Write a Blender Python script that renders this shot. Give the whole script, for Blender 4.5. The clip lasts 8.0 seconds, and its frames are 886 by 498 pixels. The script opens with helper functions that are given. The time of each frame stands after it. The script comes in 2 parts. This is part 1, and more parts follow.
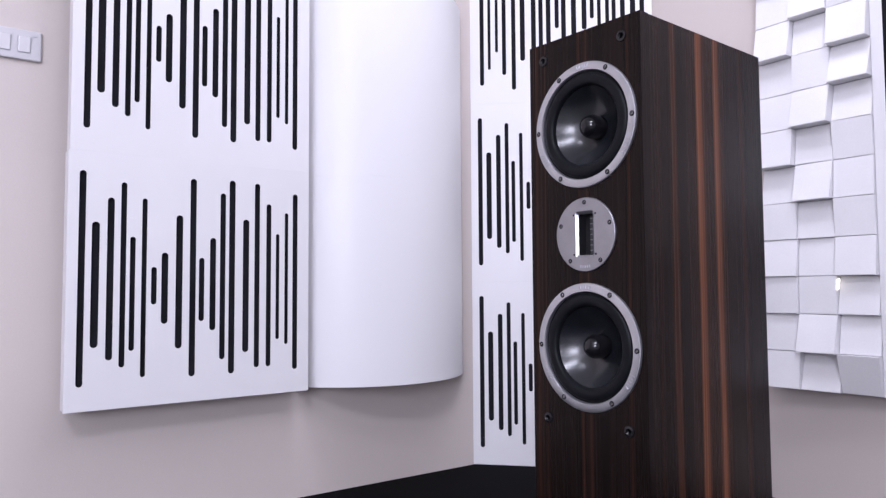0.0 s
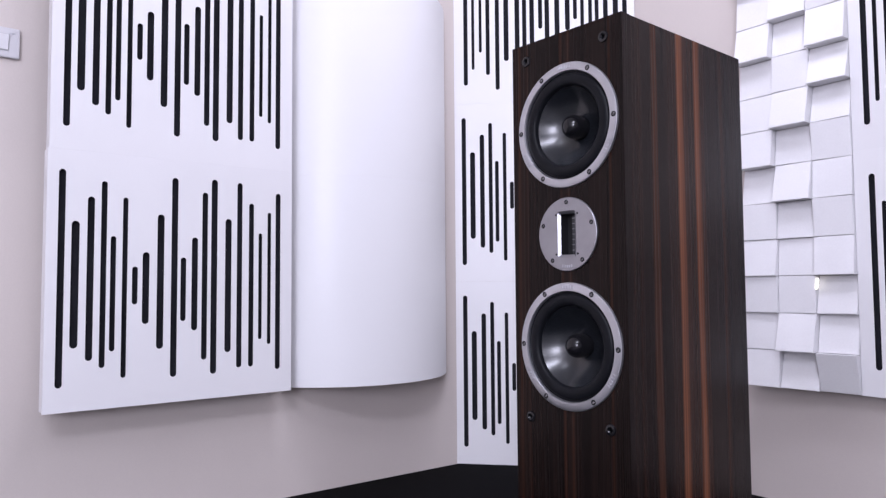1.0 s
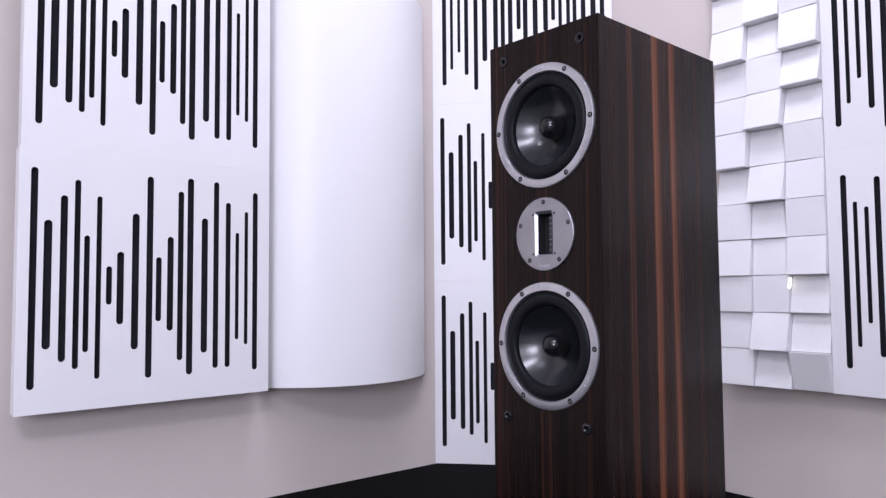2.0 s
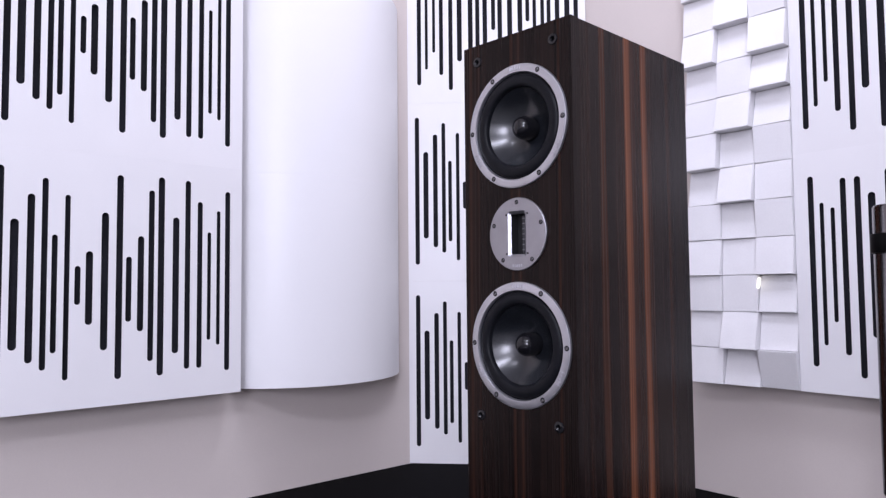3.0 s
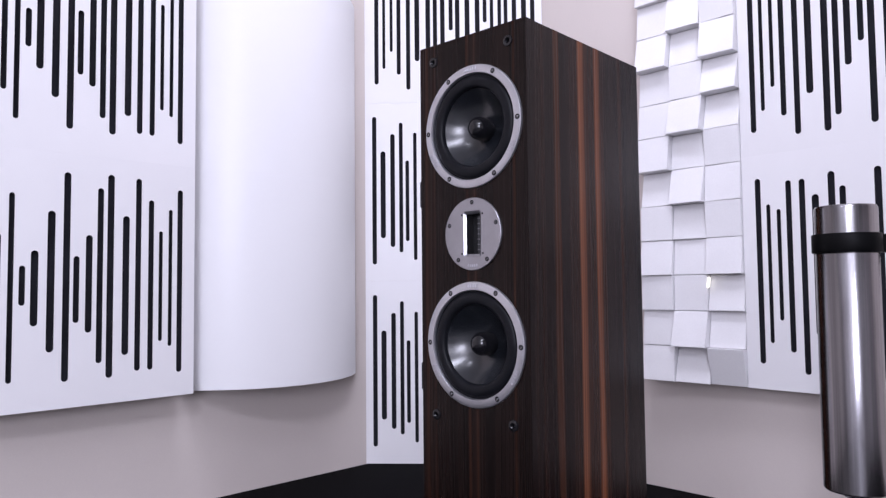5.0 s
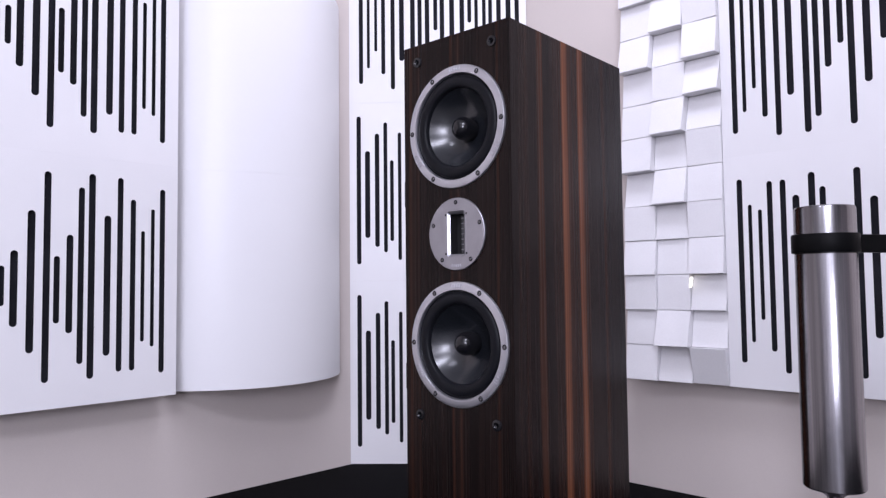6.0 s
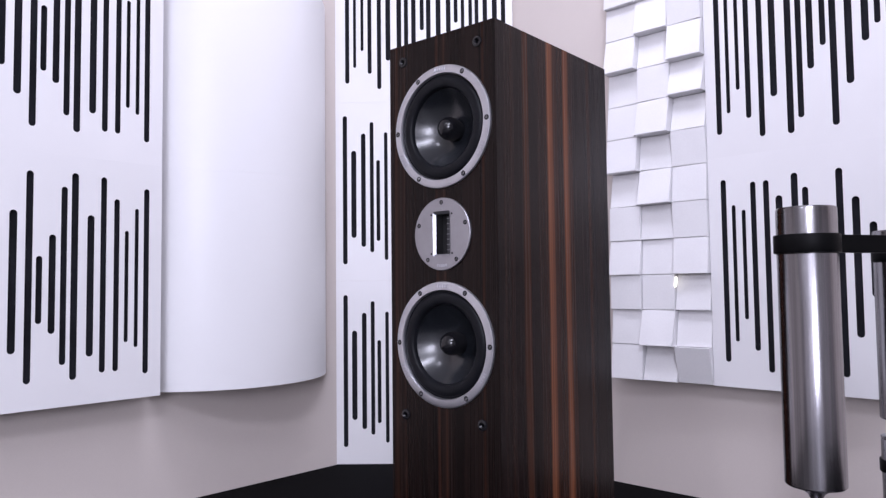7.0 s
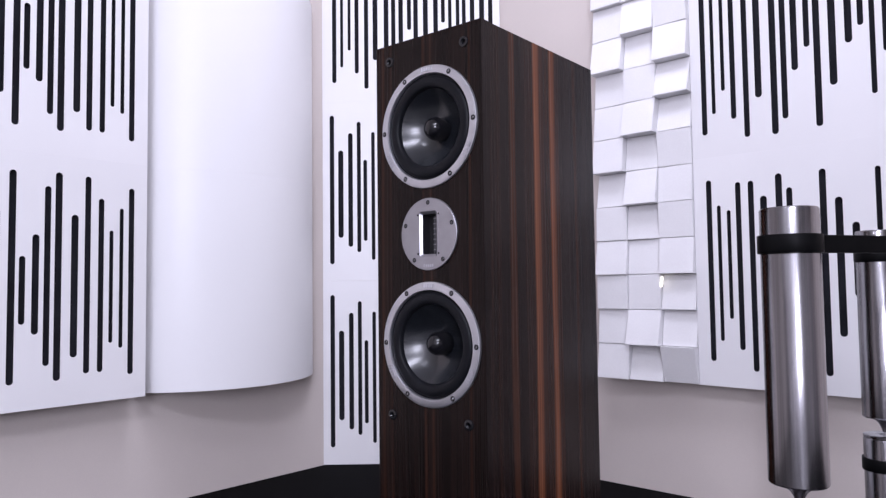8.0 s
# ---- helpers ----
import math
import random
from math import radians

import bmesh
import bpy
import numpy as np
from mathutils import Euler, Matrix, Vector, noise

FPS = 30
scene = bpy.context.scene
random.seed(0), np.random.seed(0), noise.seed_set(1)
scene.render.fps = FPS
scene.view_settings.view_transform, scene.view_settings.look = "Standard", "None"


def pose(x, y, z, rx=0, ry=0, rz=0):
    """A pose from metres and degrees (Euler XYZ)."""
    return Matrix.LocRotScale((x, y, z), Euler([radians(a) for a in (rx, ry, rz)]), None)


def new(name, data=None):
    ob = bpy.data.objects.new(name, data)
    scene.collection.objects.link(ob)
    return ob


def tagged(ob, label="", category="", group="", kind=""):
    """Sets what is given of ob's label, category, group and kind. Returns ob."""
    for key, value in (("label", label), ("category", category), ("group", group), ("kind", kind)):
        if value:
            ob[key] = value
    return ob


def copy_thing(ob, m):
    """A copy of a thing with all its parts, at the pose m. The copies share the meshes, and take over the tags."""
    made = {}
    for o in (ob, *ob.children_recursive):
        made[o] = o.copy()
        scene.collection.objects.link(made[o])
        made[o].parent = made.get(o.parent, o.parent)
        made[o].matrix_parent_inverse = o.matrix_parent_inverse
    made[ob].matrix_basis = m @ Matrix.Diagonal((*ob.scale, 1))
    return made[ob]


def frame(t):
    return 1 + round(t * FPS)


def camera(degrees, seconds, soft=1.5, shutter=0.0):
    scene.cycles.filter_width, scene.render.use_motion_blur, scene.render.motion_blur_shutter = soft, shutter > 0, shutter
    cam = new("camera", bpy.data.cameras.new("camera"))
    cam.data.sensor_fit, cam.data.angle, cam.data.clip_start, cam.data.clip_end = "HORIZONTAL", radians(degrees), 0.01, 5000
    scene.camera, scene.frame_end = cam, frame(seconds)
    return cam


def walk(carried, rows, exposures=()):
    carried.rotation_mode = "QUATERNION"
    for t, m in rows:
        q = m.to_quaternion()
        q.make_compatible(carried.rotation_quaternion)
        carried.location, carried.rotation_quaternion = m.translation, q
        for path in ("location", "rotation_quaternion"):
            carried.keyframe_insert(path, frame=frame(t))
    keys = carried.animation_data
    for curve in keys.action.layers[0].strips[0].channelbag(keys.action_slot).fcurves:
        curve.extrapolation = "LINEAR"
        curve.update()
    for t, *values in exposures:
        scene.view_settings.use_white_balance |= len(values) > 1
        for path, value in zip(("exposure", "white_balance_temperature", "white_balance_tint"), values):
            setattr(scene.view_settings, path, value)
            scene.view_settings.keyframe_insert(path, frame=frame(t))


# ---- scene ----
cam = camera(63.2, 8.0, soft=1.35)
walk(cam, [
    (0, pose(0.0000, 0.0000, 0.5797, 93.191, 0.376, 53.673)),
    (0.5, pose(0.0012, 0.0009, 0.5795, 93.179, 0.396, 53.083)),
    (1, pose(0.0023, 0.0017, 0.5793, 93.166, 0.416, 52.444)),
    (1.5, pose(0.0034, 0.0025, 0.5792, 93.154, 0.437, 51.674)),
    (3, pose(0.0066, 0.0048, 0.5788, 93.116, 0.497, 48.826)),
    (3.5, pose(0.0077, 0.0055, 0.5788, 93.104, 0.518, 47.823)),
    (4, pose(0.0086, 0.0062, 0.5787, 93.091, 0.538, 47.005)),
    (4.5, pose(0.0096, 0.0069, 0.5787, 93.079, 0.558, 46.226)),
    (6, pose(0.0124, 0.0088, 0.5789, 93.042, 0.619, 44.358)),
    (6.5, pose(0.0132, 0.0094, 0.5790, 93.029, 0.639, 43.822)),
    (7, pose(0.0141, 0.0099, 0.5792, 93.017, 0.659, 43.318)),
    (7.5, pose(0.0149, 0.0105, 0.5793, 93.004, 0.680, 42.767)),
    (8, pose(0.0157, 0.0110, 0.5795, 92.992, 0.700, 42.350)),
])

# ---- world and light ----
world = bpy.data.worlds.new("world")
scene.world = world
world.use_nodes = True
world.node_tree.nodes["Background"].inputs[0].default_value = (0.5, 0.55, 0.65, 1)
world.node_tree.nodes["Background"].inputs[1].default_value = 0.1
scene.view_settings.exposure = 0.0

X_WALL, Y_WALL = -1.893, 1.930      # the two walls that meet behind the loudspeaker
X_FAR, Y_FAR, H = 2.60, -4.60, 2.60  # the rest of the closed room
LAMPS = [(0.05, 0.85, 0.6, 0.6, 13), (-0.85, 1.10, 0.6, 0.6, 20), (0.90, -1.05, 0.6, 1.2, 60)]   # unseen flat panels added to match the wall brightness: x, y, size, watts
DOWNLIGHTS = [(-0.30, -1.10, 7.0)]   # round recessed lamps: x, y, watts
WIN = (-4.30, -2.30, 0.80, 2.35, 215)   # the window behind the camera: y from, to, z from, to, and its light
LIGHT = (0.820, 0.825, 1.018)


# ---- materials ----
def mat(name, base, rough=0.5, metal=0.0, spec=0.5):
    m = bpy.data.materials.new(name)
    m.use_nodes = True
    b = m.node_tree.nodes["Principled BSDF"]
    b.inputs["Base Color"].default_value = (*base, 1)
    b.inputs["Roughness"].default_value = rough
    b.inputs["Metallic"].default_value = metal
    b.inputs["Specular IOR Level"].default_value = spec
    return m


def nd(m, kind, **kw):
    n = m.node_tree.nodes.new(kind)
    for key, value in kw.items():
        n.inputs[key].default_value = value
    return n


def ln(m, a, b):
    m.node_tree.links.new(a, b)


def coords(m, scale=(1, 1, 1), which="Object"):
    tc = m.node_tree.nodes.new("ShaderNodeTexCoord")
    mp = nd(m, "ShaderNodeMapping", Scale=scale)
    ln(m, tc.outputs[which], mp.inputs["Vector"])
    return mp.outputs["Vector"]


def ramp(m, fac, stops):
    r = m.node_tree.nodes.new("ShaderNodeValToRGB")
    els = r.color_ramp.elements
    while len(els) < len(stops):
        els.new(0.5)
    for el, (pos, col) in zip(els, stops):
        el.position, el.color = pos, (*col, 1)
    ln(m, fac, r.inputs[0])
    return r.outputs[0]


def mixc(m, fac, a, b, mode="MIX"):
    n = m.node_tree.nodes.new("ShaderNodeMix")
    n.data_type, n.blend_type = "RGBA", mode
    for sock, value in ((n.inputs[0], fac), (n.inputs[6], a), (n.inputs[7], b)):
        if isinstance(value, (int, float)):
            sock.default_value = value
        elif isinstance(value, tuple):
            sock.default_value = (*value, 1)
        else:
            ln(m, value, sock)
    return n.outputs[2]


def varied(name, base, rough, amount=0.06, big=2.5, fine=180.0, bump=0.05, metal=0.0, spec=0.5, stretch=(1, 1, 1)):
    """A surface with broad tone shifts, a fine grain and a fine relief."""
    m = mat(name, base, rough, metal, spec)
    b = m.node_tree.nodes["Principled BSDF"]
    v = coords(m, stretch)
    n1 = nd(m, "ShaderNodeTexNoise", Scale=big, Detail=4.0)
    n2 = nd(m, "ShaderNodeTexNoise", Scale=fine, Detail=3.0)
    ln(m, v, n1.inputs["Vector"])
    ln(m, v, n2.inputs["Vector"])
    lo, hi = tuple(c * (1 - amount) for c in base), tuple(min(1, c * (1 + amount)) for c in base)
    c1 = ramp(m, n1.outputs["Fac"], [(0.35, lo), (0.65, hi)])
    c2 = ramp(m, n2.outputs["Fac"], [(0.3, (1 - amount,) * 3), (0.7, (1, 1, 1))])
    ln(m, mixc(m, 1.0, c1, c2, "MULTIPLY"), b.inputs["Base Color"])
    rr = nd(m, "ShaderNodeMapRange")
    rr.inputs[3].default_value, rr.inputs[4].default_value = rough * 0.85, min(1, rough * 1.15)
    ln(m, n1.outputs["Fac"], rr.inputs[0])
    ln(m, rr.outputs[0], b.inputs["Roughness"])
    bp = nd(m, "ShaderNodeBump", Strength=bump, Distance=0.002)
    ln(m, n2.outputs["Fac"], bp.inputs["Height"])
    ln(m, bp.outputs[0], b.inputs["Normal"])
    return m


def veneer(name, axis, span, streaks, tone=1.0, sheen=0.07):
    """Dark striped ebony veneer, grain along z; streaks: (place 0 to 1, strength) across the face."""
    m = mat(name, (0.02, 0.014, 0.012), 0.20, 0, sheen)
    b = m.node_tree.nodes["Principled BSDF"]
    tc = m.node_tree.nodes.new("ShaderNodeTexCoord")
    sep = m.node_tree.nodes.new("ShaderNodeSeparateXYZ")
    ln(m, tc.outputs["Object"], sep.inputs[0])
    # slow wander of the grain along its length
    wv = nd(m, "ShaderNodeMapping", Scale=(9, 9, 1.6))
    ln(m, tc.outputs["Object"], wv.inputs["Vector"])
    wn = nd(m, "ShaderNodeTexNoise", Scale=1.0, Detail=2.0)
    ln(m, wv.outputs[0], wn.inputs["Vector"])
    wob = m.node_tree.nodes.new("ShaderNodeMath")
    wob.operation = "MULTIPLY_ADD"
    ln(m, wn.outputs["Fac"], wob.inputs[0])
    wob.inputs[1].default_value = 0.016
    ln(m, sep.outputs[axis], wob.inputs[2])
    s = m.node_tree.nodes.new("ShaderNodeMath")
    s.operation = "MULTIPLY_ADD"
    ln(m, wob.outputs[0], s.inputs[0])
    s.inputs[1].default_value, s.inputs[2].default_value = 1 / span, -0.008 / span
    comb = m.node_tree.nodes.new("ShaderNodeCombineXYZ")
    ln(m, s.outputs[0], comb.inputs[0])
    ln(m, sep.outputs["Z"], comb.inputs[2])

    def grain(across, along, detail):
        mp = nd(m, "ShaderNodeMapping", Scale=(across, 1, along))
        ln(m, comb.outputs[0], mp.inputs["Vector"])
        n = nd(m, "ShaderNodeTexNoise", Scale=1.0, Detail=detail)
        ln(m, mp.outputs[0], n.inputs["Vector"])
        return n.outputs["Fac"]

    wide = ramp(m, grain(span * 75, 0.5, 4.0), [(p, tuple(q * tone for q in c)) for p, c in ((0.30, (0.0065, 0.0048, 0.0050)), (0.50, (0.0130, 0.0082, 0.0078)), (0.66, (0.0185, 0.0112, 0.0098)), (0.82, (0.030, 0.0155, 0.0115)))])
    fine = ramp(m, grain(span * 430, 2.6, 5.0), [(0.30, (0.60, 0.58, 0.60)), (0.50, (0.96, 0.94, 0.93)), (0.70, (1.40, 1.27, 1.20))])
    stops = [(place, (power,) * 3) for place, power in streaks]
    mask = ramp(m, s.outputs[0], stops)
    broken = ramp(m, grain(span * 310, 2.2, 5.0), [(0.32, (0.45,) * 3), (0.58, (1,) * 3)])
    heart = ramp(m, grain(span * 160, 0.5, 3.0), [(0.3, (0.150, 0.048, 0.023)), (0.7, (0.30, 0.110, 0.052))])
    col = mixc(m, mixc(m, 1.0, mask, broken, "MULTIPLY"), mixc(m, 1.0, wide, fine, "MULTIPLY"), heart)
    ln(m, col, b.inputs["Base Color"])
    gloss = nd(m, "ShaderNodeMapRange")   # open pores are duller than the polished rest
    gloss.inputs[1].default_value, gloss.inputs[2].default_value = 0.35, 0.65
    gloss.inputs[3].default_value, gloss.inputs[4].default_value = 0.30, 0.17
    ln(m, grain(span * 240, 1.2, 4.0), gloss.inputs[0])
    ln(m, gloss.outputs[0], b.inputs["Roughness"])
    bp = nd(m, "ShaderNodeBump", Strength=0.06, Distance=0.001)
    ln(m, fine, bp.inputs["Height"])
    ln(m, bp.outputs[0], b.inputs["Normal"])
    return m


M_WALL = varied("wall_paint", (0.62, 0.557, 0.522), 0.6, 0.03, 1.6, 260, 0.10)
M_FARWALL = varied("far_wall_paint", (0.44, 0.42, 0.42), 0.7, 0.03, 1.6, 260, 0.10)
M_CEIL = varied("ceiling_paint", (0.78, 0.77, 0.76), 0.8, 0.02, 1.5, 200, 0.1)
M_FLOOR = varied("black_carpet", (0.0045, 0.0042, 0.005), 0.85, 0.35, 3.0, 420, 0.5, 0, 0.05)
# tone of the unseen floor, lighter than the carpet so it bounces light
M_GREYFLOOR = varied("grey_floor", (0.12, 0.115, 0.112), 0.6, 0.10, 2.0, 160, 0.1)
M_PANEL = varied("white_laminate", (0.80, 0.79, 0.80), 0.38, 0.015, 3.0, 300, 0.03)
M_FELT = varied("black_felt", (0.016, 0.016, 0.021), 0.95, 0.3, 8, 500, 0.4, 0, 0.2)
M_CURVE = varied("white_gloss_laminate", (0.82, 0.815, 0.825), 0.36, 0.006, 1.2, 150, 0.01, 0.0, 0.35)
M_BLOCK = varied("white_painted_block", (0.82, 0.81, 0.82), 0.5, 0.03, 6.0, 220, 0.08)
M_SWITCH = varied("white_plastic", (0.60, 0.59, 0.61), 0.3, 0.01, 5, 100, 0.01)
M_ROCKER = varied("glossy_white_plastic", (0.72, 0.71, 0.73), 0.14, 0.01, 5, 100, 0.01)
M_WELL = varied("gap_shade_plastic", (0.50, 0.50, 0.52), 0.4, 0.01, 5, 100, 0.01)
M_SIDE = veneer("ebony_side", "Y", 0.339, [
    (0.0, 0.0), (0.09, 0.01), (0.115, 0.06), (0.14, 0.01), (0.19, 0.01), (0.224, 0.24), (0.240, 0.22), (0.262, 0.02), (0.30, 0.01), (0.345, 0.04), (0.372, 0.09), (0.400, 0.12), (0.416, 0.90), (0.446, 0.86), (0.464, 0.16),
    (0.51, 0.08), (0.548, 0.14), (0.564, 0.86), (0.592, 0.88), (0.610, 0.16), (0.640, 0.09), (0.665, 0.02), (0.782, 0.02), (0.797, 0.19), (0.812, 0.15), (0.83, 0.01)], 0.88, 0.18)
M_FRONT = veneer("ebony_front", "X", 0.2135, [(0.0, 0.02), (0.045, 0.03), (0.06, 0.12), (0.085, 0.02), (0.13, 0.02), (0.145, 0.10), (0.16, 0.01), (0.45, 0.01), (0.468, 0.18), (0.485, 0.02), (0.52, 0.02), (0.538, 0.10),
    (0.555, 0.01), (0.87, 0.01), (0.885, 0.14), (0.90, 0.01)], 0.52, 0.15)
M_RING = varied("satin_cast_alloy", (0.56, 0.565, 0.60), 0.32, 0.05, 30, 900, 0.08, 0.85)
M_PLATE = varied("brushed_alloy", (0.38, 0.38, 0.41), 0.34, 0.06, 30, 900, 0.05, 0.9)
M_RUBBER = varied("black_rubber", (0.008, 0.0085, 0.011), 0.42, 0.15, 30, 600, 0.05, 0, 0.14)
M_CONE = varied("smoky_cone", (0.012, 0.014, 0.018), 0.24, 0.25, 14, 400, 0.02, 0.0, 0.85)
M_PLUG = varied("black_plug", (0.008, 0.008, 0.010), 0.14, 0.1, 20, 300, 0.01)
M_SCREW = varied("screw_steel", (0.22, 0.22, 0.23), 0.22, 0.1, 60, 900, 0.05, 0.8)
M_DARK = mat("driver_cavity", (0.008, 0.008, 0.009), 0.6)
M_RIBBON = varied("ribbon_foil", (0.10, 0.10, 0.11), 0.35, 0.1, 60, 900, 0.1, 0.7)
M_CAGE = varied("dark_grid_steel", (0.26, 0.26, 0.28), 0.4, 0.1, 60, 900, 0.05, 0.5)
M_MARK = varied("embossed_mark", (0.52, 0.52, 0.56), 0.5, 0.03, 30, 500, 0.02, 0.8)
# strong lengthwise tone streaks stand in for banded reflections on the brushed steel
M_STEEL = varied("brushed_steel_painted_bands", (0.40, 0.39, 0.41), 0.20, 0.42, 40, 230, 0.05, 1.0, 0.5, (1, 1, 0.008))
M_CLAMP = varied("black_anodised", (0.004, 0.004, 0.0045), 0.45, 0.1, 20, 500, 0.02, 0, 0.08)
# emission supplies the brightness of a glint; no lamp is known there
M_CHIP = mat("glint_glow", (0.95, 0.93, 0.90), 0.2)
M_CHIP.node_tree.nodes["Principled BSDF"].inputs["Emission Color"].default_value = (1.0, 0.93, 0.82, 1)
M_CHIP.node_tree.nodes["Principled BSDF"].inputs["Emission Strength"].default_value = 1.6
M_FRAME = mat("lamp_frame_white", (0.8, 0.8, 0.8), 0.4)


# ---- building helpers ----
def link(name, bm, material, smooth=False, angle=35):
    me = bpy.data.meshes.new(name)
    bm.normal_update()
    bm.to_mesh(me)
    bm.free()
    for m in (material if isinstance(material, (list, tuple)) else [material]):
        me.materials.append(m)
    if smooth:
        me.polygons.foreach_set("use_smooth", [True] * len(me.polygons))
        me.set_sharp_from_angle(angle=radians(angle))
    return new(name, me)


def part(name, bm, material, parent, label="", smooth=False, m=None):
    ob = link(name, bm, material, smooth)
    ob.parent = parent
    if m is not None:
        ob.matrix_basis = m
    if label:
        tagged(ob, label)
    return ob


def thing(name, label, category, m=None, group="", kind=""):
    ob = new(name)
    ob.empty_display_size = 0.05
    if m is not None:
        ob.matrix_basis = m
    return tagged(ob, label, category, group, kind)


def box(x0, x1, y0, y1, z0, z1, bevel=0.0, seg=2):
    bm = bmesh.new()
    bmesh.ops.create_cube(bm, size=1.0)
    for v in bm.verts:
        v.co = ((x0 + x1) / 2 + v.co.x * (x1 - x0), (y0 + y1) / 2 + v.co.y * (y1 - y0), (z0 + z1) / 2 + v.co.z * (z1 - z0))
    if bevel:
        bmesh.ops.bevel(bm, geom=bm.edges[:], offset=bevel, segments=seg, affect="EDGES", profile=0.5)
    return bm


def lathe(profile, n=64, axis="Z"):
    """A solid of revolution from (radius, height) pairs about z, or about -y (pointing out of a front face)."""
    bm = bmesh.new()
    rings = []
    for r, h in profile:
        if r < 1e-6:
            rings.append([bm.verts.new((0, 0, h))])
        else:
            rings.append([bm.verts.new((r * math.cos(2 * math.pi * i / n), r * math.sin(2 * math.pi * i / n), h)) for i in range(n)])
    for a, b in zip(rings, rings[1:]):
        for i in range(n):
            j = (i + 1) % n
            if len(a) == 1 and len(b) == 1:
                continue
            if len(a) == 1:
                bm.faces.new((a[0], b[j], b[i]))
            elif len(b) == 1:
                bm.faces.new((a[i], a[j], b[0]))
            else:
                bm.faces.new((a[i], a[j], b[j], b[i]))
    bmesh.ops.recalc_face_normals(bm, faces=bm.faces[:])
    if axis == "Y":
        bmesh.ops.transform(bm, matrix=pose(0, 0, 0, 90, 0, 0), verts=bm.verts[:])
    return bm


def sheet_with_holes(outline, holes, thick, cut=0, rim=0, bevel=0.0):
    """A board in the xz plane, front at y = 0, with openings cut right through."""
    bm = bmesh.new()
    edges = []
    for loop in [outline] + holes:
        vs = [bm.verts.new((x, 0, z)) for x, z in loop]
        edges += [bm.edges.new((vs[i], vs[(i + 1) % len(vs)])) for i in range(len(vs))]
    bmesh.ops.triangle_fill(bm, use_beauty=True, use_dissolve=False, edges=edges)
    got = bmesh.ops.extrude_face_region(bm, geom=bm.faces[:])
    bmesh.ops.translate(bm, verts=[g for g in got["geom"] if isinstance(g, bmesh.types.BMVert)], vec=(0, thick, 0))
    bmesh.ops.recalc_face_normals(bm, faces=bm.faces[:])
    bm.normal_update()
    x0, x1 = min(p[0] for p in outline), max(p[0] for p in outline)
    z0, z1 = min(p[1] for p in outline), max(p[1] for p in outline)
    for f in bm.faces:
        c = f.calc_center_median()
        if abs(f.normal.y) < 0.5 and x0 + 1e-4 < c.x < x1 - 1e-4 and z0 + 1e-4 < c.z < z1 - 1e-4:
            f.material_index = cut
        elif abs(f.normal.y) < 0.5:
            f.material_index = rim
    if bevel:
        on_edge = [e for e in bm.edges if all(abs(v.co.y) < 1e-6 for v in e.verts) and len({f.normal.to_tuple(1) for f in e.link_faces}) == 2
                   and (all(abs(v.co.x - x0) < 1e-5 for v in e.verts) or all(abs(v.co.x - x1) < 1e-5 for v in e.verts) or all(abs(v.co.z - z1) < 1e-5 for v in e.verts))]
        bmesh.ops.bevel(bm, geom=on_edge, offset=bevel, segments=2, affect="EDGES", profile=0.5)
    return bm


# ---- room ----
def wall(name, x0, x1, y0, y1, z0, z1, material, label):
    return tagged(link(name, box(x0, x1, y0, y1, z0, z1), material), label, name.split("_")[0], kind="structure")


T = 0.12
# grey floor stays out of view; added to lift lower walls and steel
wall("floor", X_WALL - T, X_FAR + T, Y_FAR - T, Y_WALL + T, -0.106, -0.006, M_GREYFLOOR, "plain dull grey floor, unseen, kept lighter to bounce light")
wall("carpet", X_WALL + 0.001, X_FAR - 0.001, 0.05, Y_WALL - 0.001, -0.0055, 0.0, M_FLOOR, "black carpet laid over the floor in the corner")
wall("ceiling", X_WALL - T, X_FAR + T, Y_FAR - T, Y_WALL + T, H, H + 0.10, M_CEIL, "plain white painted ceiling")
wall("wall_west", X_WALL - T, X_WALL, Y_FAR, Y_WALL, -0.006, H, M_WALL, "warm beige painted wall, matt finish")
wall("wall_north", X_WALL - T, X_FAR + T, Y_WALL, Y_WALL + T, -0.006, H, M_WALL, "warm beige painted wall, matt finish")
wall("wall_south", X_WALL - T, X_FAR + T, Y_FAR - T, Y_FAR, -0.006, H, M_FARWALL, "plain grey painted wall")
wy0, wy1, wz0, wz1, window_watts = WIN
bm = sheet_with_holes([(Y_FAR, -0.006), (Y_WALL, -0.006), (Y_WALL, H), (Y_FAR, H)], [[(wy0, wz0), (wy1, wz0), (wy1, wz1), (wy0, wz1)]], T)
bmesh.ops.transform(bm, matrix=pose(X_FAR + T, 0, 0, 0, 0, 90), verts=bm.verts[:])
tagged(link("wall_east", bm, M_FARWALL), "plain grey painted wall with one window", "wall", kind="structure")
win = thing("window_1", "white framed window with daylight behind it", "window", pose(X_FAR + T - 0.07, 0, 0), kind="structure")
for y0, y1, z0, z1 in ((wy0, wy0 + 0.04, wz0, wz1), (wy1 - 0.04, wy1, wz0, wz1), (wy0 + 0.04, wy1 - 0.04, wz0, wz0 + 0.04), (wy0 + 0.04, wy1 - 0.04, wz1 - 0.04, wz1)):
    part("window_frame", box(0, 0.05, y0, y1, z0, z1, 0.003), M_FRAME, win)
for k in (1, 2):
    y = wy0 + (wy1 - wy0) * k / 3
    part("mullion", box(-0.02, 0.005, y - 0.05, y + 0.05, wz0 + 0.041, wz1 - 0.041, 0.003), M_FRAME, win)
data = bpy.data.lights.new("window_daylight", "AREA")
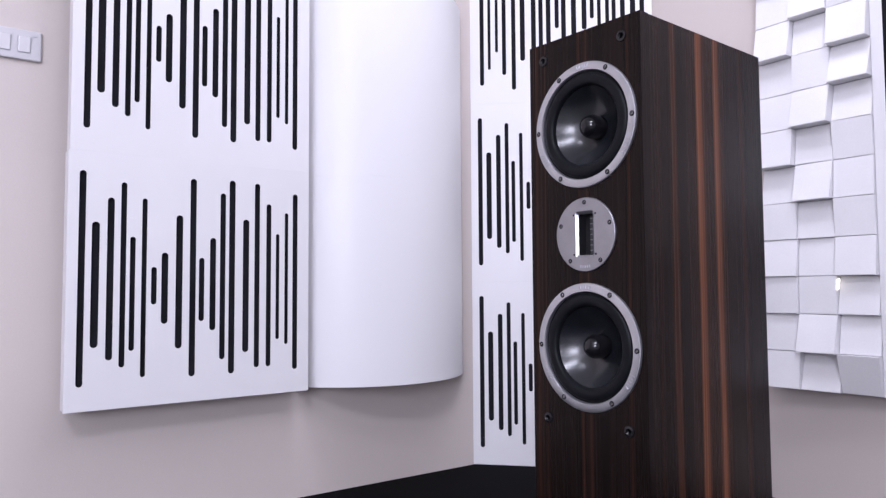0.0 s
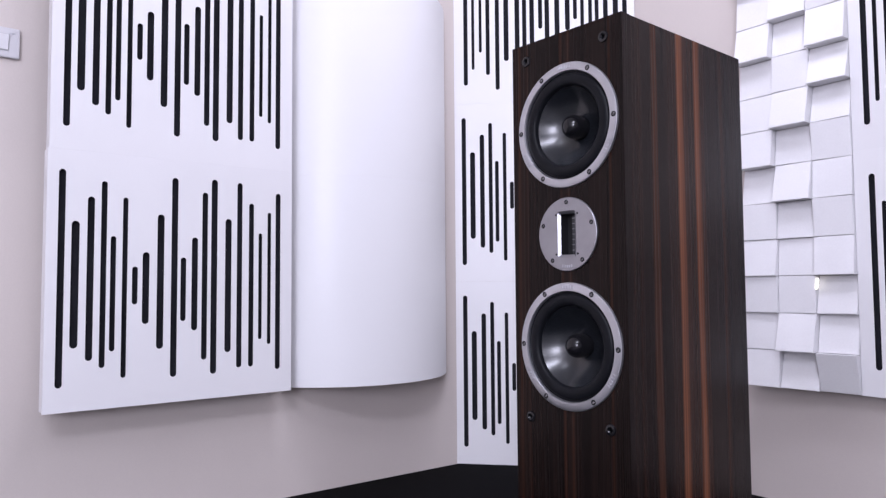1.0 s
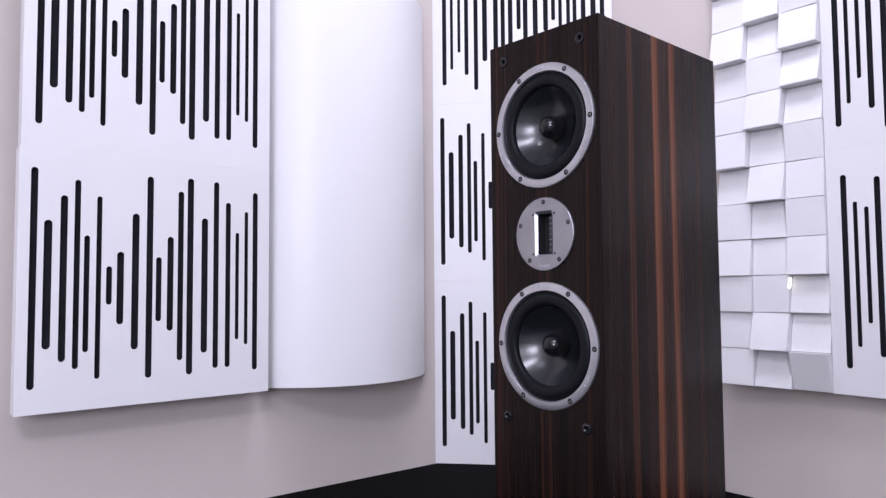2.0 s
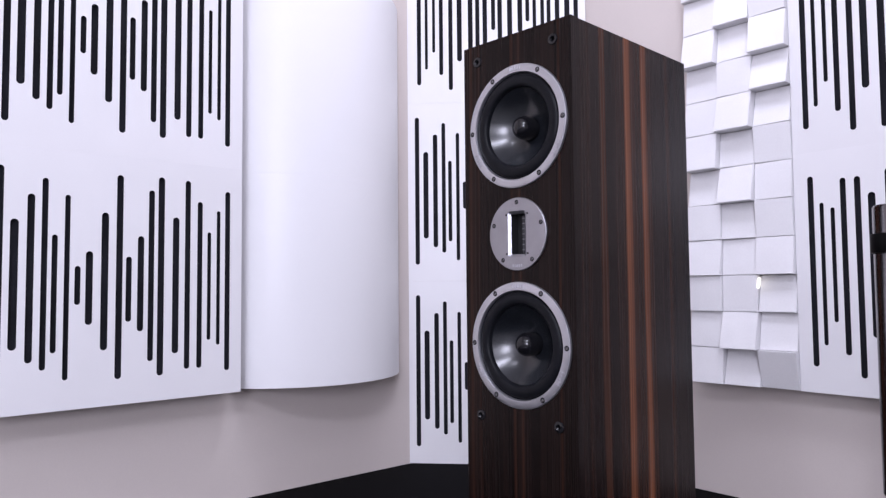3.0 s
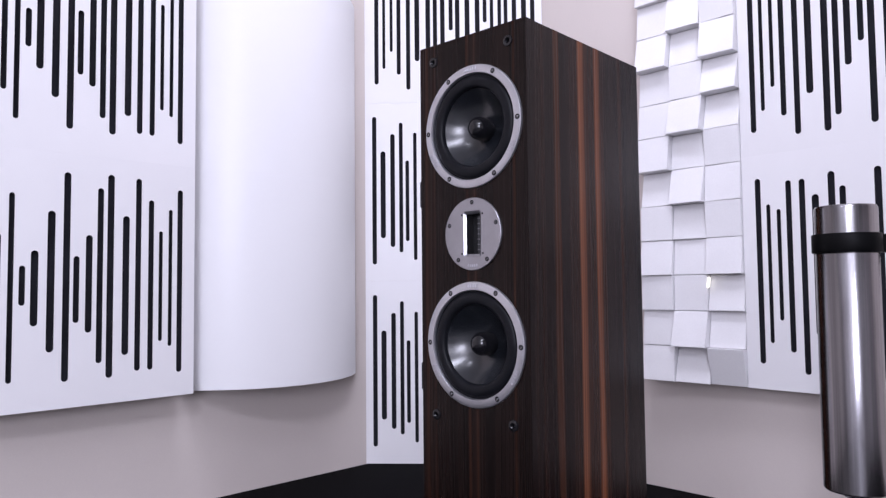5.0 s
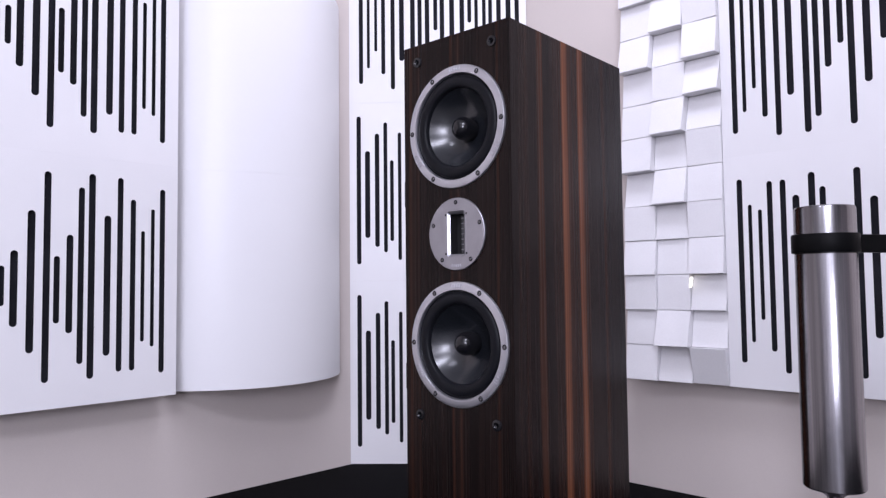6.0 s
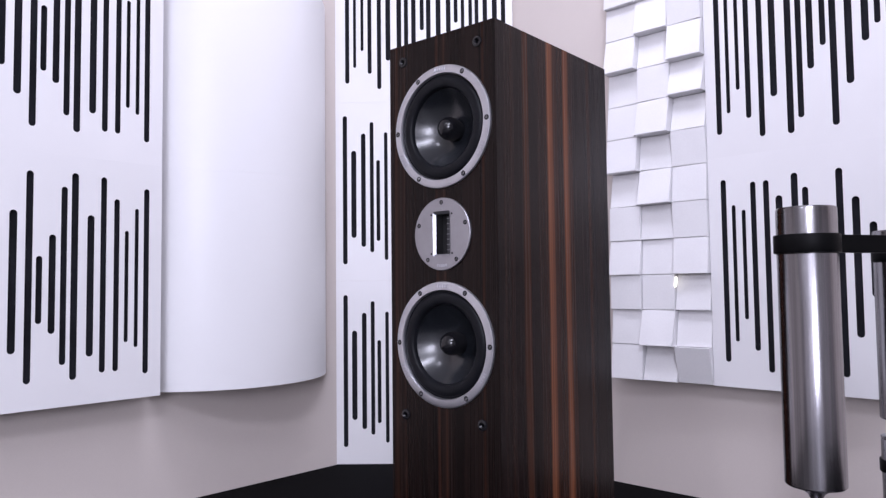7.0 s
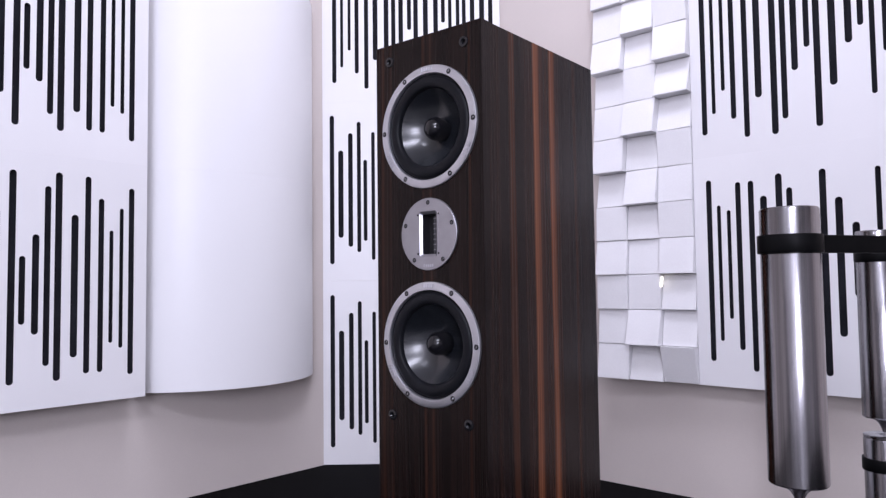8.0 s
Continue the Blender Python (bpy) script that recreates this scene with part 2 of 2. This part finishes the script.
data.shape, data.size, data.size_y, data.energy, data.color = "RECTANGLE", wy1 - wy0 - 0.08, wz1 - wz0 - 0.08, window_watts, LIGHT
new("window_daylight", data).matrix_basis = pose(X_FAR + T - 0.06, (wy0 + wy1) / 2, (wz0 + wz1) / 2, 90, 0, 90)

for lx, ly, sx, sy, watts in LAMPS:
    fixture = thing("ceiling_light", "unseen white framed flat ceiling panel, switched on, added for overhead light", "ceiling light", pose(lx, ly, H), "ceiling lights")
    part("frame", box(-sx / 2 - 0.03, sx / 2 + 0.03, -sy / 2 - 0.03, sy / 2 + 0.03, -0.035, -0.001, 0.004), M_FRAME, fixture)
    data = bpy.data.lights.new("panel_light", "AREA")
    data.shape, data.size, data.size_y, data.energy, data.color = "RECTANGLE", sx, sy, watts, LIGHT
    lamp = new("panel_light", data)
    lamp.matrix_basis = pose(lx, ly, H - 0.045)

for lx, ly, watts in DOWNLIGHTS:
    fixture = thing("downlight", "small round white recessed ceiling downlight, switched on", "downlight", pose(lx, ly, H), "recessed downlights")
    part("trim_ring", lathe([(0.093, -0.001), (0.120, -0.001), (0.120, -0.004), (0.115, -0.008), (0.097, -0.010), (0.093, -0.006), (0.093, -0.001)], 48), M_FRAME, fixture, smooth=True)
    data = bpy.data.lights.new("downlight_lamp", "AREA")
    data.shape, data.size, data.energy, data.color = "DISK", 0.18, watts, LIGHT
    new("downlight_lamp", data).matrix_basis = pose(lx, ly, H - 0.012)

# ---- slotted acoustic panels ----
# place across the board, lower end, upper end, width of each slot
SLOTS = [
    (0.031, 0.055, 0.549, 0.0120), (0.060, 0.142, 0.432, 0.0140), (0.092, 0.112, 0.490, 0.0125), (0.120, 0.094, 0.528, 0.0105),
    (0.141, 0.131, 0.400, 0.0100), (0.167, 0.068, 0.493, 0.0095), (0.190, 0.239, 0.329, 0.0105), (0.215, 0.192, 0.364, 0.0130),
    (0.249, 0.131, 0.457, 0.0135), (0.282, 0.061, 0.550, 0.0125), (0.304, 0.196, 0.353, 0.0110), (0.332, 0.172, 0.404, 0.0125),
    (0.357, 0.098, 0.519, 0.0115), (0.381, 0.061, 0.554, 0.0130), (0.418, 0.113, 0.455, 0.0135), (0.448, 0.072, 0.551, 0.0115),
    (0.480, 0.072, 0.499, 0.0110), (0.505, 0.142, 0.421, 0.0080), (0.530, 0.128, 0.478, 0.0080), (0.555, 0.060, 0.531, 0.0115),
]


def slot_loop(u, z0, z1, w):
    r, pts = w / 2, []
    for k in range(9):
        a = math.pi * k / 8
        pts.append((u + r * math.cos(a), z1 - r + r * math.sin(a)))
    for k in range(9):
        a = math.pi + math.pi * k / 8
        pts.append((u + r * math.cos(a), z0 + r + r * math.sin(a)))
    return pts


def acoustic_panel(depth, label, S, shift=0.0, pattern=1.0, slide=0.0):
    """Base at its lower corner; the board faces -y, the body reaches back to y = depth; slide and shift move the slots along x and z, pattern scales their places across."""
    p = thing("acoustic_panel", label, "acoustic panel", group="slotted acoustic panels")
    k = S / 0.595
    part("slotted_board", sheet_with_holes([(0, 0), (S, 0), (S, S), (0, S)], [slot_loop(u * k * pattern + slide, z0 * k + shift, z1 * k + shift, w * k * 1.20) for u, z0, z1, w in SLOTS], 0.009, 1), [M_PANEL, M_FELT], p)
    part("felt_backing", box(0.012, S - 0.012, 0.0092, 0.016, 0.012, S - 0.012), M_FELT, p, "black felt seen through the slots")
    if depth > 0.03:
        for x0, x1, z0, z1 in ((0.001, 0.012, 0.001, S - 0.001), (S - 0.012, S - 0.001, 0.001, S - 0.001), (0.0121, S - 0.0121, 0.001, 0.012), (0.0121, S - 0.0121, S - 0.012, S - 0.001)):
            part("edge_board", box(x0, x1, 0.0092, min(depth, 0.048), z0, z1), M_PANEL, p)
        if depth > 0.06:
            part("batten", box(0.07, S - 0.07, 0.0165, depth, 0.07, S - 0.07), M_PANEL, p)
    return p


def flip(size):
    """Half a turn of a panel in its own plane."""
    return pose(size / 2, 0, size / 2) @ pose(0, 0, 0, 0, 180, 0) @ pose(-size / 2, 0, -size / 2)


WHITE = "white square acoustic panel with black waveform slots, fixed to the wall"
SW, SC = 0.5962, 0.6015
west = pose(-1.810, 0.277, 0.308, 0, 0, 90)
p1 = acoustic_panel(0.0828, WHITE, SW)
p1.matrix_basis = west
p1b = acoustic_panel(0.0828, WHITE, 0.5932, -0.0018, 0.991, 0.0029)
p1b.matrix_basis = pose(0, 0.0028, SW + 0.0001) @ west
north = pose(-0.7746, 1.876, 0.3137)
p2 = acoustic_panel(0.0538, WHITE, SW)
p2.matrix_basis = north @ flip(SW)
p2b = acoustic_panel(0.0538, WHITE, SW, 0.0040, 1.016, -0.004)
p2b.matrix_basis = pose(0, 0, SW + 0.0001) @ north @ flip(SW)
corner = pose(-1.8925, 1.513, 0.001, 0, 0, 42.72)
p3 = acoustic_panel(0.016, "white acoustic panel with black waveform slots standing across the corner", SC)
p3.matrix_basis = corner
copy_thing(p3, pose(0, 0, SC + 0.0003) @ corner)
copy_thing(p3, pose(0, 0, 2 * SC + 0.0006) @ corner @ flip(SC))


# ---- curved diffusers on the west wall ----
def curved_diffuser(z0, z1):
    y0, y1, sag = 0.8775, 1.468, 0.160
    half, mid = (y1 - y0) / 2, (y0 + y1) / 2
    r = (half * half + sag * sag) / (2 * sag)
    a1 = math.asin(min(1, half / r))
    base = thing("curved_diffuser", "glossy white convex curved sound diffuser on the wall", "sound diffuser", pose(X_WALL, mid, z0), "curved diffusers")
    bm = bmesh.new()
    n, hgt = 40, z1 - z0
    front = []
    for k in range(n + 1):
        a = -a1 + 2 * a1 * k / n
        front.append((sag - r + r * math.cos(a) + 0.001, r * math.sin(a)))
    inner = [(max(0.001, x - 0.006), y * 0.985) for x, y in front]
    rows = [[bm.verts.new((x, y, z)) for x, y in pts] for pts, z in ((front, 0), (front, hgt), (inner, hgt), (inner, 0))]
    for a, b in zip(rows, rows[1:] + rows[:1]):
        for k in range(n):
            bm.faces.new((a[k], a[k + 1], b[k + 1], b[k]))
    for k in (0, n):
        bm.faces.new([row[k] for row in rows])
    bmesh.ops.recalc_face_normals(bm, faces=bm.faces[:])
    part("curved_face", bm, M_CURVE, base, smooth=True)
    pts = [(max(0.0015, x - 0.002), y * 0.97) for x, y in inner]
    for z in (0.012, hgt - 0.006):
        bm = bmesh.new()
        low, up = [[bm.verts.new((x, y, z + dz)) for x, y in pts] for dz in (0, 0.005)]
        bm.faces.new(low)
        bm.faces.new(up)
        for k in range(n):
            bm.faces.new((low[k], low[k + 1], up[k + 1], up[k]))
        bm.faces.new((low[n], low[0], up[0], up[n]))
        bmesh.ops.recalc_face_normals(bm, faces=bm.faces[:])
        part("end_board", bm, M_PANEL, base)
    return base


curved_diffuser(0.308, 0.904)
curved_diffuser(0.9042, 1.5002)

# ---- block diffuser on the north wall: rows from below, (upper edge, lower edge) out from the base board ----
BLOCKS = [
    [(0.040, 0.056), (0.012, 0.044), (0.060, 0.028)],
    [(0.030, 0.042), (0.040, 0.074), (0.016, 0.040)],
    [(0.044, 0.046), (0.036, 0.040), (0.012, 0.040)],
    [(0.036, 0.056), (0.024, 0.036), (0.040, 0.054)],
    [(0.036, 0.040), (0.020, 0.036), (0.046, 0.040)],
    [(0.012, 0.034), (0.036, 0.068), (0.034, 0.045)],
    [(0.046, 0.064), (0.018, 0.036), (0.043, 0.034)],
    [(0.032, 0.046), (0.041, 0.074), (0.010, 0.042)],
    [(0.022, 0.032), (0.036, 0.041), (0.022, 0.062)],
    [(0.038, 0.066), (0.014, 0.035), (0.046, 0.066)],
    [(0.028, 0.038), (0.032, 0.058), (0.057, 0.046)],
    [(0.040, 0.050), (0.030, 0.044), (0.040, 0.050)],
]
rng = random.Random(4)
B0, BZ, PITCH, BASE_Y = -1.067, 0.3135, 0.0978, 1.920
diff = thing("block_diffuser", "white wall diffuser made of tilted square blocks", "sound diffuser", pose(B0, BASE_Y, BZ))
NCOL, BW = 3, 0.0973
part("base_board", box(0, NCOL * BW, -0.012, 0.0095, 0, PITCH * len(BLOCKS)), M_BLOCK, diff)
for r, row in enumerate(BLOCKS):
    for c, (top, low) in enumerate(row):
        top, low = 0.010 + top * 0.78, 0.010 + low * 0.78
        x0, x1, z0, z1 = c * BW + 0.0006, (c + 1) * BW - 0.0006, r * PITCH + 0.0006, (r + 1) * PITCH - 0.0006
        lean = rng.uniform(-0.0015, 0.0015)
        bm = bmesh.new()
        back = [bm.verts.new(q) for q in ((x0, -0.0115, z0), (x1, -0.0115, z0), (x1, -0.0115, z1), (x0, -0.0115, z1))]
        out = [bm.verts.new(q) for q in ((x0, -0.012 - low + lean, z0), (x1, -0.012 - low - lean, z0), (x1, -0.012 - top - lean, z1), (x0, -0.012 - top + lean, z1))]
        bm.faces.new(out)
        bm.faces.new(back[::-1])
        for k in range(4):
            bm.faces.new((back[k], back[(k + 1) % 4], out[(k + 1) % 4], out[k]))
        bmesh.ops.recalc_face_normals(bm, faces=bm.faces[:])
        bmesh.ops.bevel(bm, geom=[e for e in bm.edges if all(v in out for v in e.verts)], offset=0.0012, segments=2, affect="EDGES")
        part("block", bm, M_BLOCK, diff)

# ---- switch plate ----
sw = thing("light_switch", "white plastic two-gang light switch plate on the wall", "light switch", pose(X_WALL + 0.0005, 0.153, 1.149))
part("plate", box(0, 0.009, -0.0735, 0.0735, -0.035, 0.035, 0.003), M_SWITCH, sw)
for y in (-0.0415, -0.0015, 0.0385):
    # darker inset paints the shading in the gap around the rocker
    part("rocker_gap_shade", box(0.0085, 0.0094, y - 0.0140, y + 0.0140, -0.0200, 0.0200), M_WELL, sw)
    rk = part("rocker", box(-0.002, 0.0035, -0.0118, 0.0118, -0.0178, 0.0178, 0.0012), M_ROCKER, sw, m=pose(0.0105, y, 0, 0, 7, 0))
part("mark", box(0.0085, 0.0094, 0.052, 0.064, 0.020, 0.023), M_RING, sw, "small grey printed mark")

# ---- loudspeaker ----
W, D, TOP = 0.2135, 0.3394, 0.9715
spk = thing("loudspeaker", "tall floor-standing loudspeaker in striped dark ebony veneer", "loudspeaker", pose(-0.8496, 0.8037, 0, 0, 0, 2.95))
ZA, ZB, ZT = 0.8256, 0.4922, 0.660
RO, RI, RS = 0.0954, 0.0818, 0.0892
UX = W / 2 + 0.0045   # the drivers sit a little off the middle


def circle(cx, cz, r, n=64):
    return [(cx + r * math.cos(2 * math.pi * k / n), cz + r * math.sin(2 * math.pi * k / n)) for k in range(n)]


PLUGS = [(0.0312, 0.9428), (W - 0.0312, 0.9428), (0.0312, 0.379), (W - 0.0312, 0.379)]
holes = [circle(UX, ZA, 0.0835), circle(UX, ZB, 0.0835), [(UX + a, ZT + b) for a, b in ((-.024, -.04), (.024, -.04), (.024, .04), (-.024, .04))]]
holes += [circle(u, z, 0.0042, 24) for u, z in PLUGS]
part("front_baffle", sheet_with_holes([(0, 0), (W, 0), (W, TOP), (0, TOP)], holes, 0.020, 0, 1, 0.0012), [M_FRONT, M_SIDE], spk, "dark ebony veneer with faint brown streaks")
body = box(0, W, 0.0201, D, 0, TOP)
bmesh.ops.delete(body, geom=[f for f in body.faces if f.normal.y < -0.5], context="FACES")
bmesh.ops.bevel(body, geom=[e for e in body.edges if len(e.link_faces) == 2 and all(v.co.z > 0.01 for v in e.verts) or all(v.co.y > D - 0.01 for v in e.verts)], offset=0.0012, segments=2, affect="EDGES")
part("cabinet", body, M_SIDE, spk, "dark ebony veneer with orange-brown streaks")
part("inner_board", box(0.004, W - 0.004, 0.06, 0.066, 0.004, TOP - 0.004), M_DARK, spk)


def arc_bars(parent, radius, centre, count, y, size=0.0062, wide=0.0031):
    """Small raised bars in a row along the ring, in place of the maker's mark."""
    for k in range(count):
        a = math.radians(centre + (k - (count - 1) / 2) * math.degrees(wide * 1.6 / radius))
        w = wide * (1.0 if k % 2 == 0 else 0.75)
        m = pose(0, y, 0) @ pose(0, 0, 0, 0, -math.degrees(a) + 90, 0) @ pose(0, 0, radius)
        part("mark", box(-w / 2, w / 2, -0.0006, 0.0006, -size / 2, size / 2, 0.0003, 1), M_MARK, parent, m=m)


def screw(parent, x, z, y, r=0.0030):
    """A socket screw in a raised dark ring, painted for the shade of its recess."""
    s = part("screw", lathe([(0, 0.0002), (r * 0.24, 0.0002), (r * 0.30, 0.0008), (r * 0.48, 0.0010), (r * 0.58, 0.0005), (r * 0.58, -0.001)], 20, "Y"), M_SCREW, parent, smooth=True)
    s.matrix_basis = pose(x, y, z)
    part("recess_shade_ring", lathe([(r * 0.585, 0.0003), (r * 0.94, 0.0004), (r * 1.00, 0.0002), (r * 1.00, -0.0006), (r * 0.585, -0.0006), (r * 0.585, 0.0003)], 20, "Y"), M_RUBBER, parent, smooth=True, m=pose(x, y, z))
    return s


def woofer(z):
    w = part("woofer", lathe([(RI, 0.0020), (RI + 0.0012, 0.0045), (RO - 0.003, 0.0045), (RO - 0.0006, 0.0035), (RO, 0.0012), (RO, 0.0002), (0.0832, 0.0002), (0.0832, -0.012), (RI, -0.012), (RI, 0.0020)], 96, "Y"),
             M_RING, spk, "round driver with a silver alloy ring", True, pose(UX, 0, z))
    prof = [(RI + 0.0004, -0.001), (0.0795, -0.001)]
    for k in range(13):
        a = math.pi * k / 12
        prof.append((0.0702 + 0.0090 * math.cos(a), -0.001 + 0.0050 * math.sin(a)))
    prof += [(0.0602, -0.0025), (0.0600, -0.006), (0.0815, -0.006)]
    part("surround", lathe(prof, 96, "Y"), M_RUBBER, w, "black rubber surround", True)
    cone = [(0.0608, -0.0040)]
    for k in range(13):
        q = k / 12
        cone.append((0.0608 - 0.0430 * q, -0.0040 - 0.0300 * q - 0.0050 * math.sin(math.pi * q)))
    cone += [(0.0178, -0.038), (0.0606, -0.016), (0.0608, -0.0040)]
    part("cone", lathe(cone, 96, "Y"), M_CONE, w, "smoky glossy translucent cone", True)
    plug = [(0.0162, -0.040), (0.0180, -0.026)]
    for k in range(11):
        a = math.pi / 2 * k / 10
        plug.append((0.0182 * math.cos(a), -0.018 + 0.0190 * math.sin(a)))
    plug[-1] = (0, plug[-1][1])
    part("phase_plug", lathe(plug, 48, "Y"), M_PLUG, w, "black rounded phase plug", True)
    for k in range(6):
        a = math.radians(60 * k)
        screw(w, RS * math.cos(a), RS * math.sin(a), -0.0044, 0.0041)
    for centre in (90, 330, 210):
        arc_bars(w, RS - 0.0002, centre, 5, -0.0047)
    return w


woofer(ZA)
woofer(ZB)

# ribbon tweeter: a round plate with a tall chamfered window
tw = part("tweeter", bmesh.new(), M_PLATE, spk, "round silver plate with a tall ribbon window", False, pose(UX, 0, ZT))
bm = bmesh.new()
HW, HH = 0.0175, 0.0352


def window(hw, hh, r=0.004):
    pts = []
    for cx, cz, a0 in ((hw - r, hh - r, 0), (-hw + r, hh - r, 90), (-hw + r, -hh + r, 180), (hw - r, -hh + r, 270)):
        for k in range(5):
            a = math.radians(a0 + 22.5 * k)
            pts.append((cx + r * math.cos(a), cz + r * math.sin(a)))
    return pts


edges = []
loops = []
for loop in (circle(0, 0, 0.0548, 72), window(HW, HH)):
    vs = [bm.verts.new((x, -0.0035, z)) for x, z in loop]
    loops.append(vs)
    edges += [bm.edges.new((vs[i], vs[(i + 1) % len(vs)])) for i in range(len(vs))]
bmesh.ops.triangle_fill(bm, use_beauty=True, use_dissolve=False, edges=edges)
rim = [bm.verts.new((x, -0.0028, z)) for x, z in circle(0, 0, 0.0555, 72)]
rim2 = [bm.verts.new((x, -0.0002, z)) for x, z in circle(0, 0, 0.0555, 72)]
chamfer = [bm.verts.new((x, -0.0003, z)) for x, z in window(HW - 0.0040, HH - 0.0044, 0.002)]
deep = [bm.verts.new((x, 0.016, z)) for x, z in window(HW - 0.0039, HH - 0.0043, 0.002)]
for a, b in ((loops[0], rim), (rim, rim2), (loops[1], chamfer), (chamfer, deep)):
    for k in range(len(a)):
        bm.faces.new((a[k], a[(k + 1) % len(a)], b[(k + 1) % len(b)], b[k]))
for f in bm.faces:
    if all(v in chamfer or v in deep for v in f.verts):
        f.material_index = 1
bmesh.ops.recalc_face_normals(bm, faces=bm.faces[:])
tw.data.materials.append(M_DARK)
bm.to_mesh(tw.data)
bm.free()
part("ribbon_backing", box(-0.016, 0.016, 0.0162, 0.019, -0.036, 0.036), M_DARK, tw)
part("ribbon", box(-0.004, 0.004, 0.0150, 0.0158, -0.029, 0.029), M_RIBBON, tw, "pleated metal ribbon")
for k in range(7):
    part("grid_bar", box(0.0030, 0.0122, 0.0062, 0.0072, -0.0245 + k * 0.0080, -0.0231 + k * 0.0080), M_CAGE, tw)
for k in range(5):
    a = math.radians(90 + 72 * k)
    screw(tw, 0.0484 * math.cos(a), 0.0484 * math.sin(a), -0.0034, 0.0036)
for x, z in ((-0.0205, 0.030), (0.0205, 0.030), (-0.0205, -0.030), (0.0205, -0.030)):
    screw(tw, x, z, -0.0034, 0.0017)
arc_bars(tw, 0.0485, 270, 5, -0.0036, 0.0042, 0.0026)

for u, z in PLUGS:
    part("grille_socket", lathe([(0.0026, -0.010), (0.0026, 0.0004), (0.0046, 0.0026), (0.0078, 0.0021), (0.0087, 0.0), (0.0040, -0.0002), (0.0040, -0.012)], 28, "Y"), M_PLUG, spk, "black rubber grille socket", True, pose(u, 0, z))

# ---- steel equipment rack ----
PR = 0.0330
rack = thing("equipment_rack", "brushed stainless steel equipment rack with black clamp bands", "rack", pose(-0.2545, 0.920, 0))
PILLARS = [(0.0, 0.0), (-0.0155, 0.530)]
TUBE = [(0, 0), (PR - 0.002, 0), (PR, 0.002), (PR, 0.320), (PR - 0.0015, 0.3225), (PR - 0.005, 0.323), (0, 0.323)]
SPIKE = [(0, -0.026), (0.003, -0.025), (0.005, -0.018), (0.009, -0.010), (0.017, -0.003), (0.024, 0.0), (0.0, 0.001)]
BAND = [(PR + 0.0002, 0), (PR + 0.0026, 0.0), (PR + 0.0032, 0.001), (PR + 0.0032, 0.0205), (PR + 0.0026, 0.0215), (PR + 0.0002, 0.0215), (PR + 0.0002, 0)]
for px, py in PILLARS:
    for z0, cut in ((0.345, 0), (0.0, 1)):
        tube = TUBE if not cut else [(r, z * (0.311 - 0.026) / 0.323) for r, z in TUBE]
        base_z = z0 if not cut else 0.026
        t_ob = part("pillar", lathe(tube, 72), M_STEEL, rack, "brushed steel tube", True, pose(px, py, base_z))
        part("spike", lathe(SPIKE, 40), M_STEEL, t_ob, smooth=True)
        if cut:
            part("spike_cup", lathe([(0, 0.0), (PR * 0.93, 0.0), (PR * 0.93, 0.0012), (PR, 0.0014), (PR, 0.0040), (PR * 0.95, 0.0046), (PR * 0.30, 0.0044), (0, 0.0020)], 60), M_STEEL, t_ob, smooth=True, m=pose(0, 0, 0.2852))
        part("clamp_band", lathe(BAND, 72), M_CLAMP, t_ob, "black clamp band", True, pose(0, 0, (0.614 if not cut else 0.2555) - base_z))
ang = math.atan2(0.134, 0.074)
bar = box(PR + 0.001, 0.42, -0.006, 0.006, 0.0, 0.0212, 0.0008)
part("cross_bar", bar, M_CLAMP, rack, "flat black cross bar", m=pose(0, -0.020, 0.6142, 0, 0, math.degrees(ang)))

# emissive bead standing in for a small bright glint between two blocks
chip = thing("glint_bead", "small warm white glowing bead standing in for a glint between blocks", "lamp", pose(B0 + 2 * BW + 0.004, BASE_Y - 0.053, BZ + 2 * PITCH + 0.076))
bm = lathe([(0, -0.015), (0.0032, -0.013), (0.0042, -0.006), (0.0036, 0.004), (0.0042, 0.010), (0.0026, 0.0145), (0, 0.0155)], 16)
part("glint_shape", bm, M_CHIP, chip, smooth=True, m=pose(0, 0, 0, 0, 8, 0))
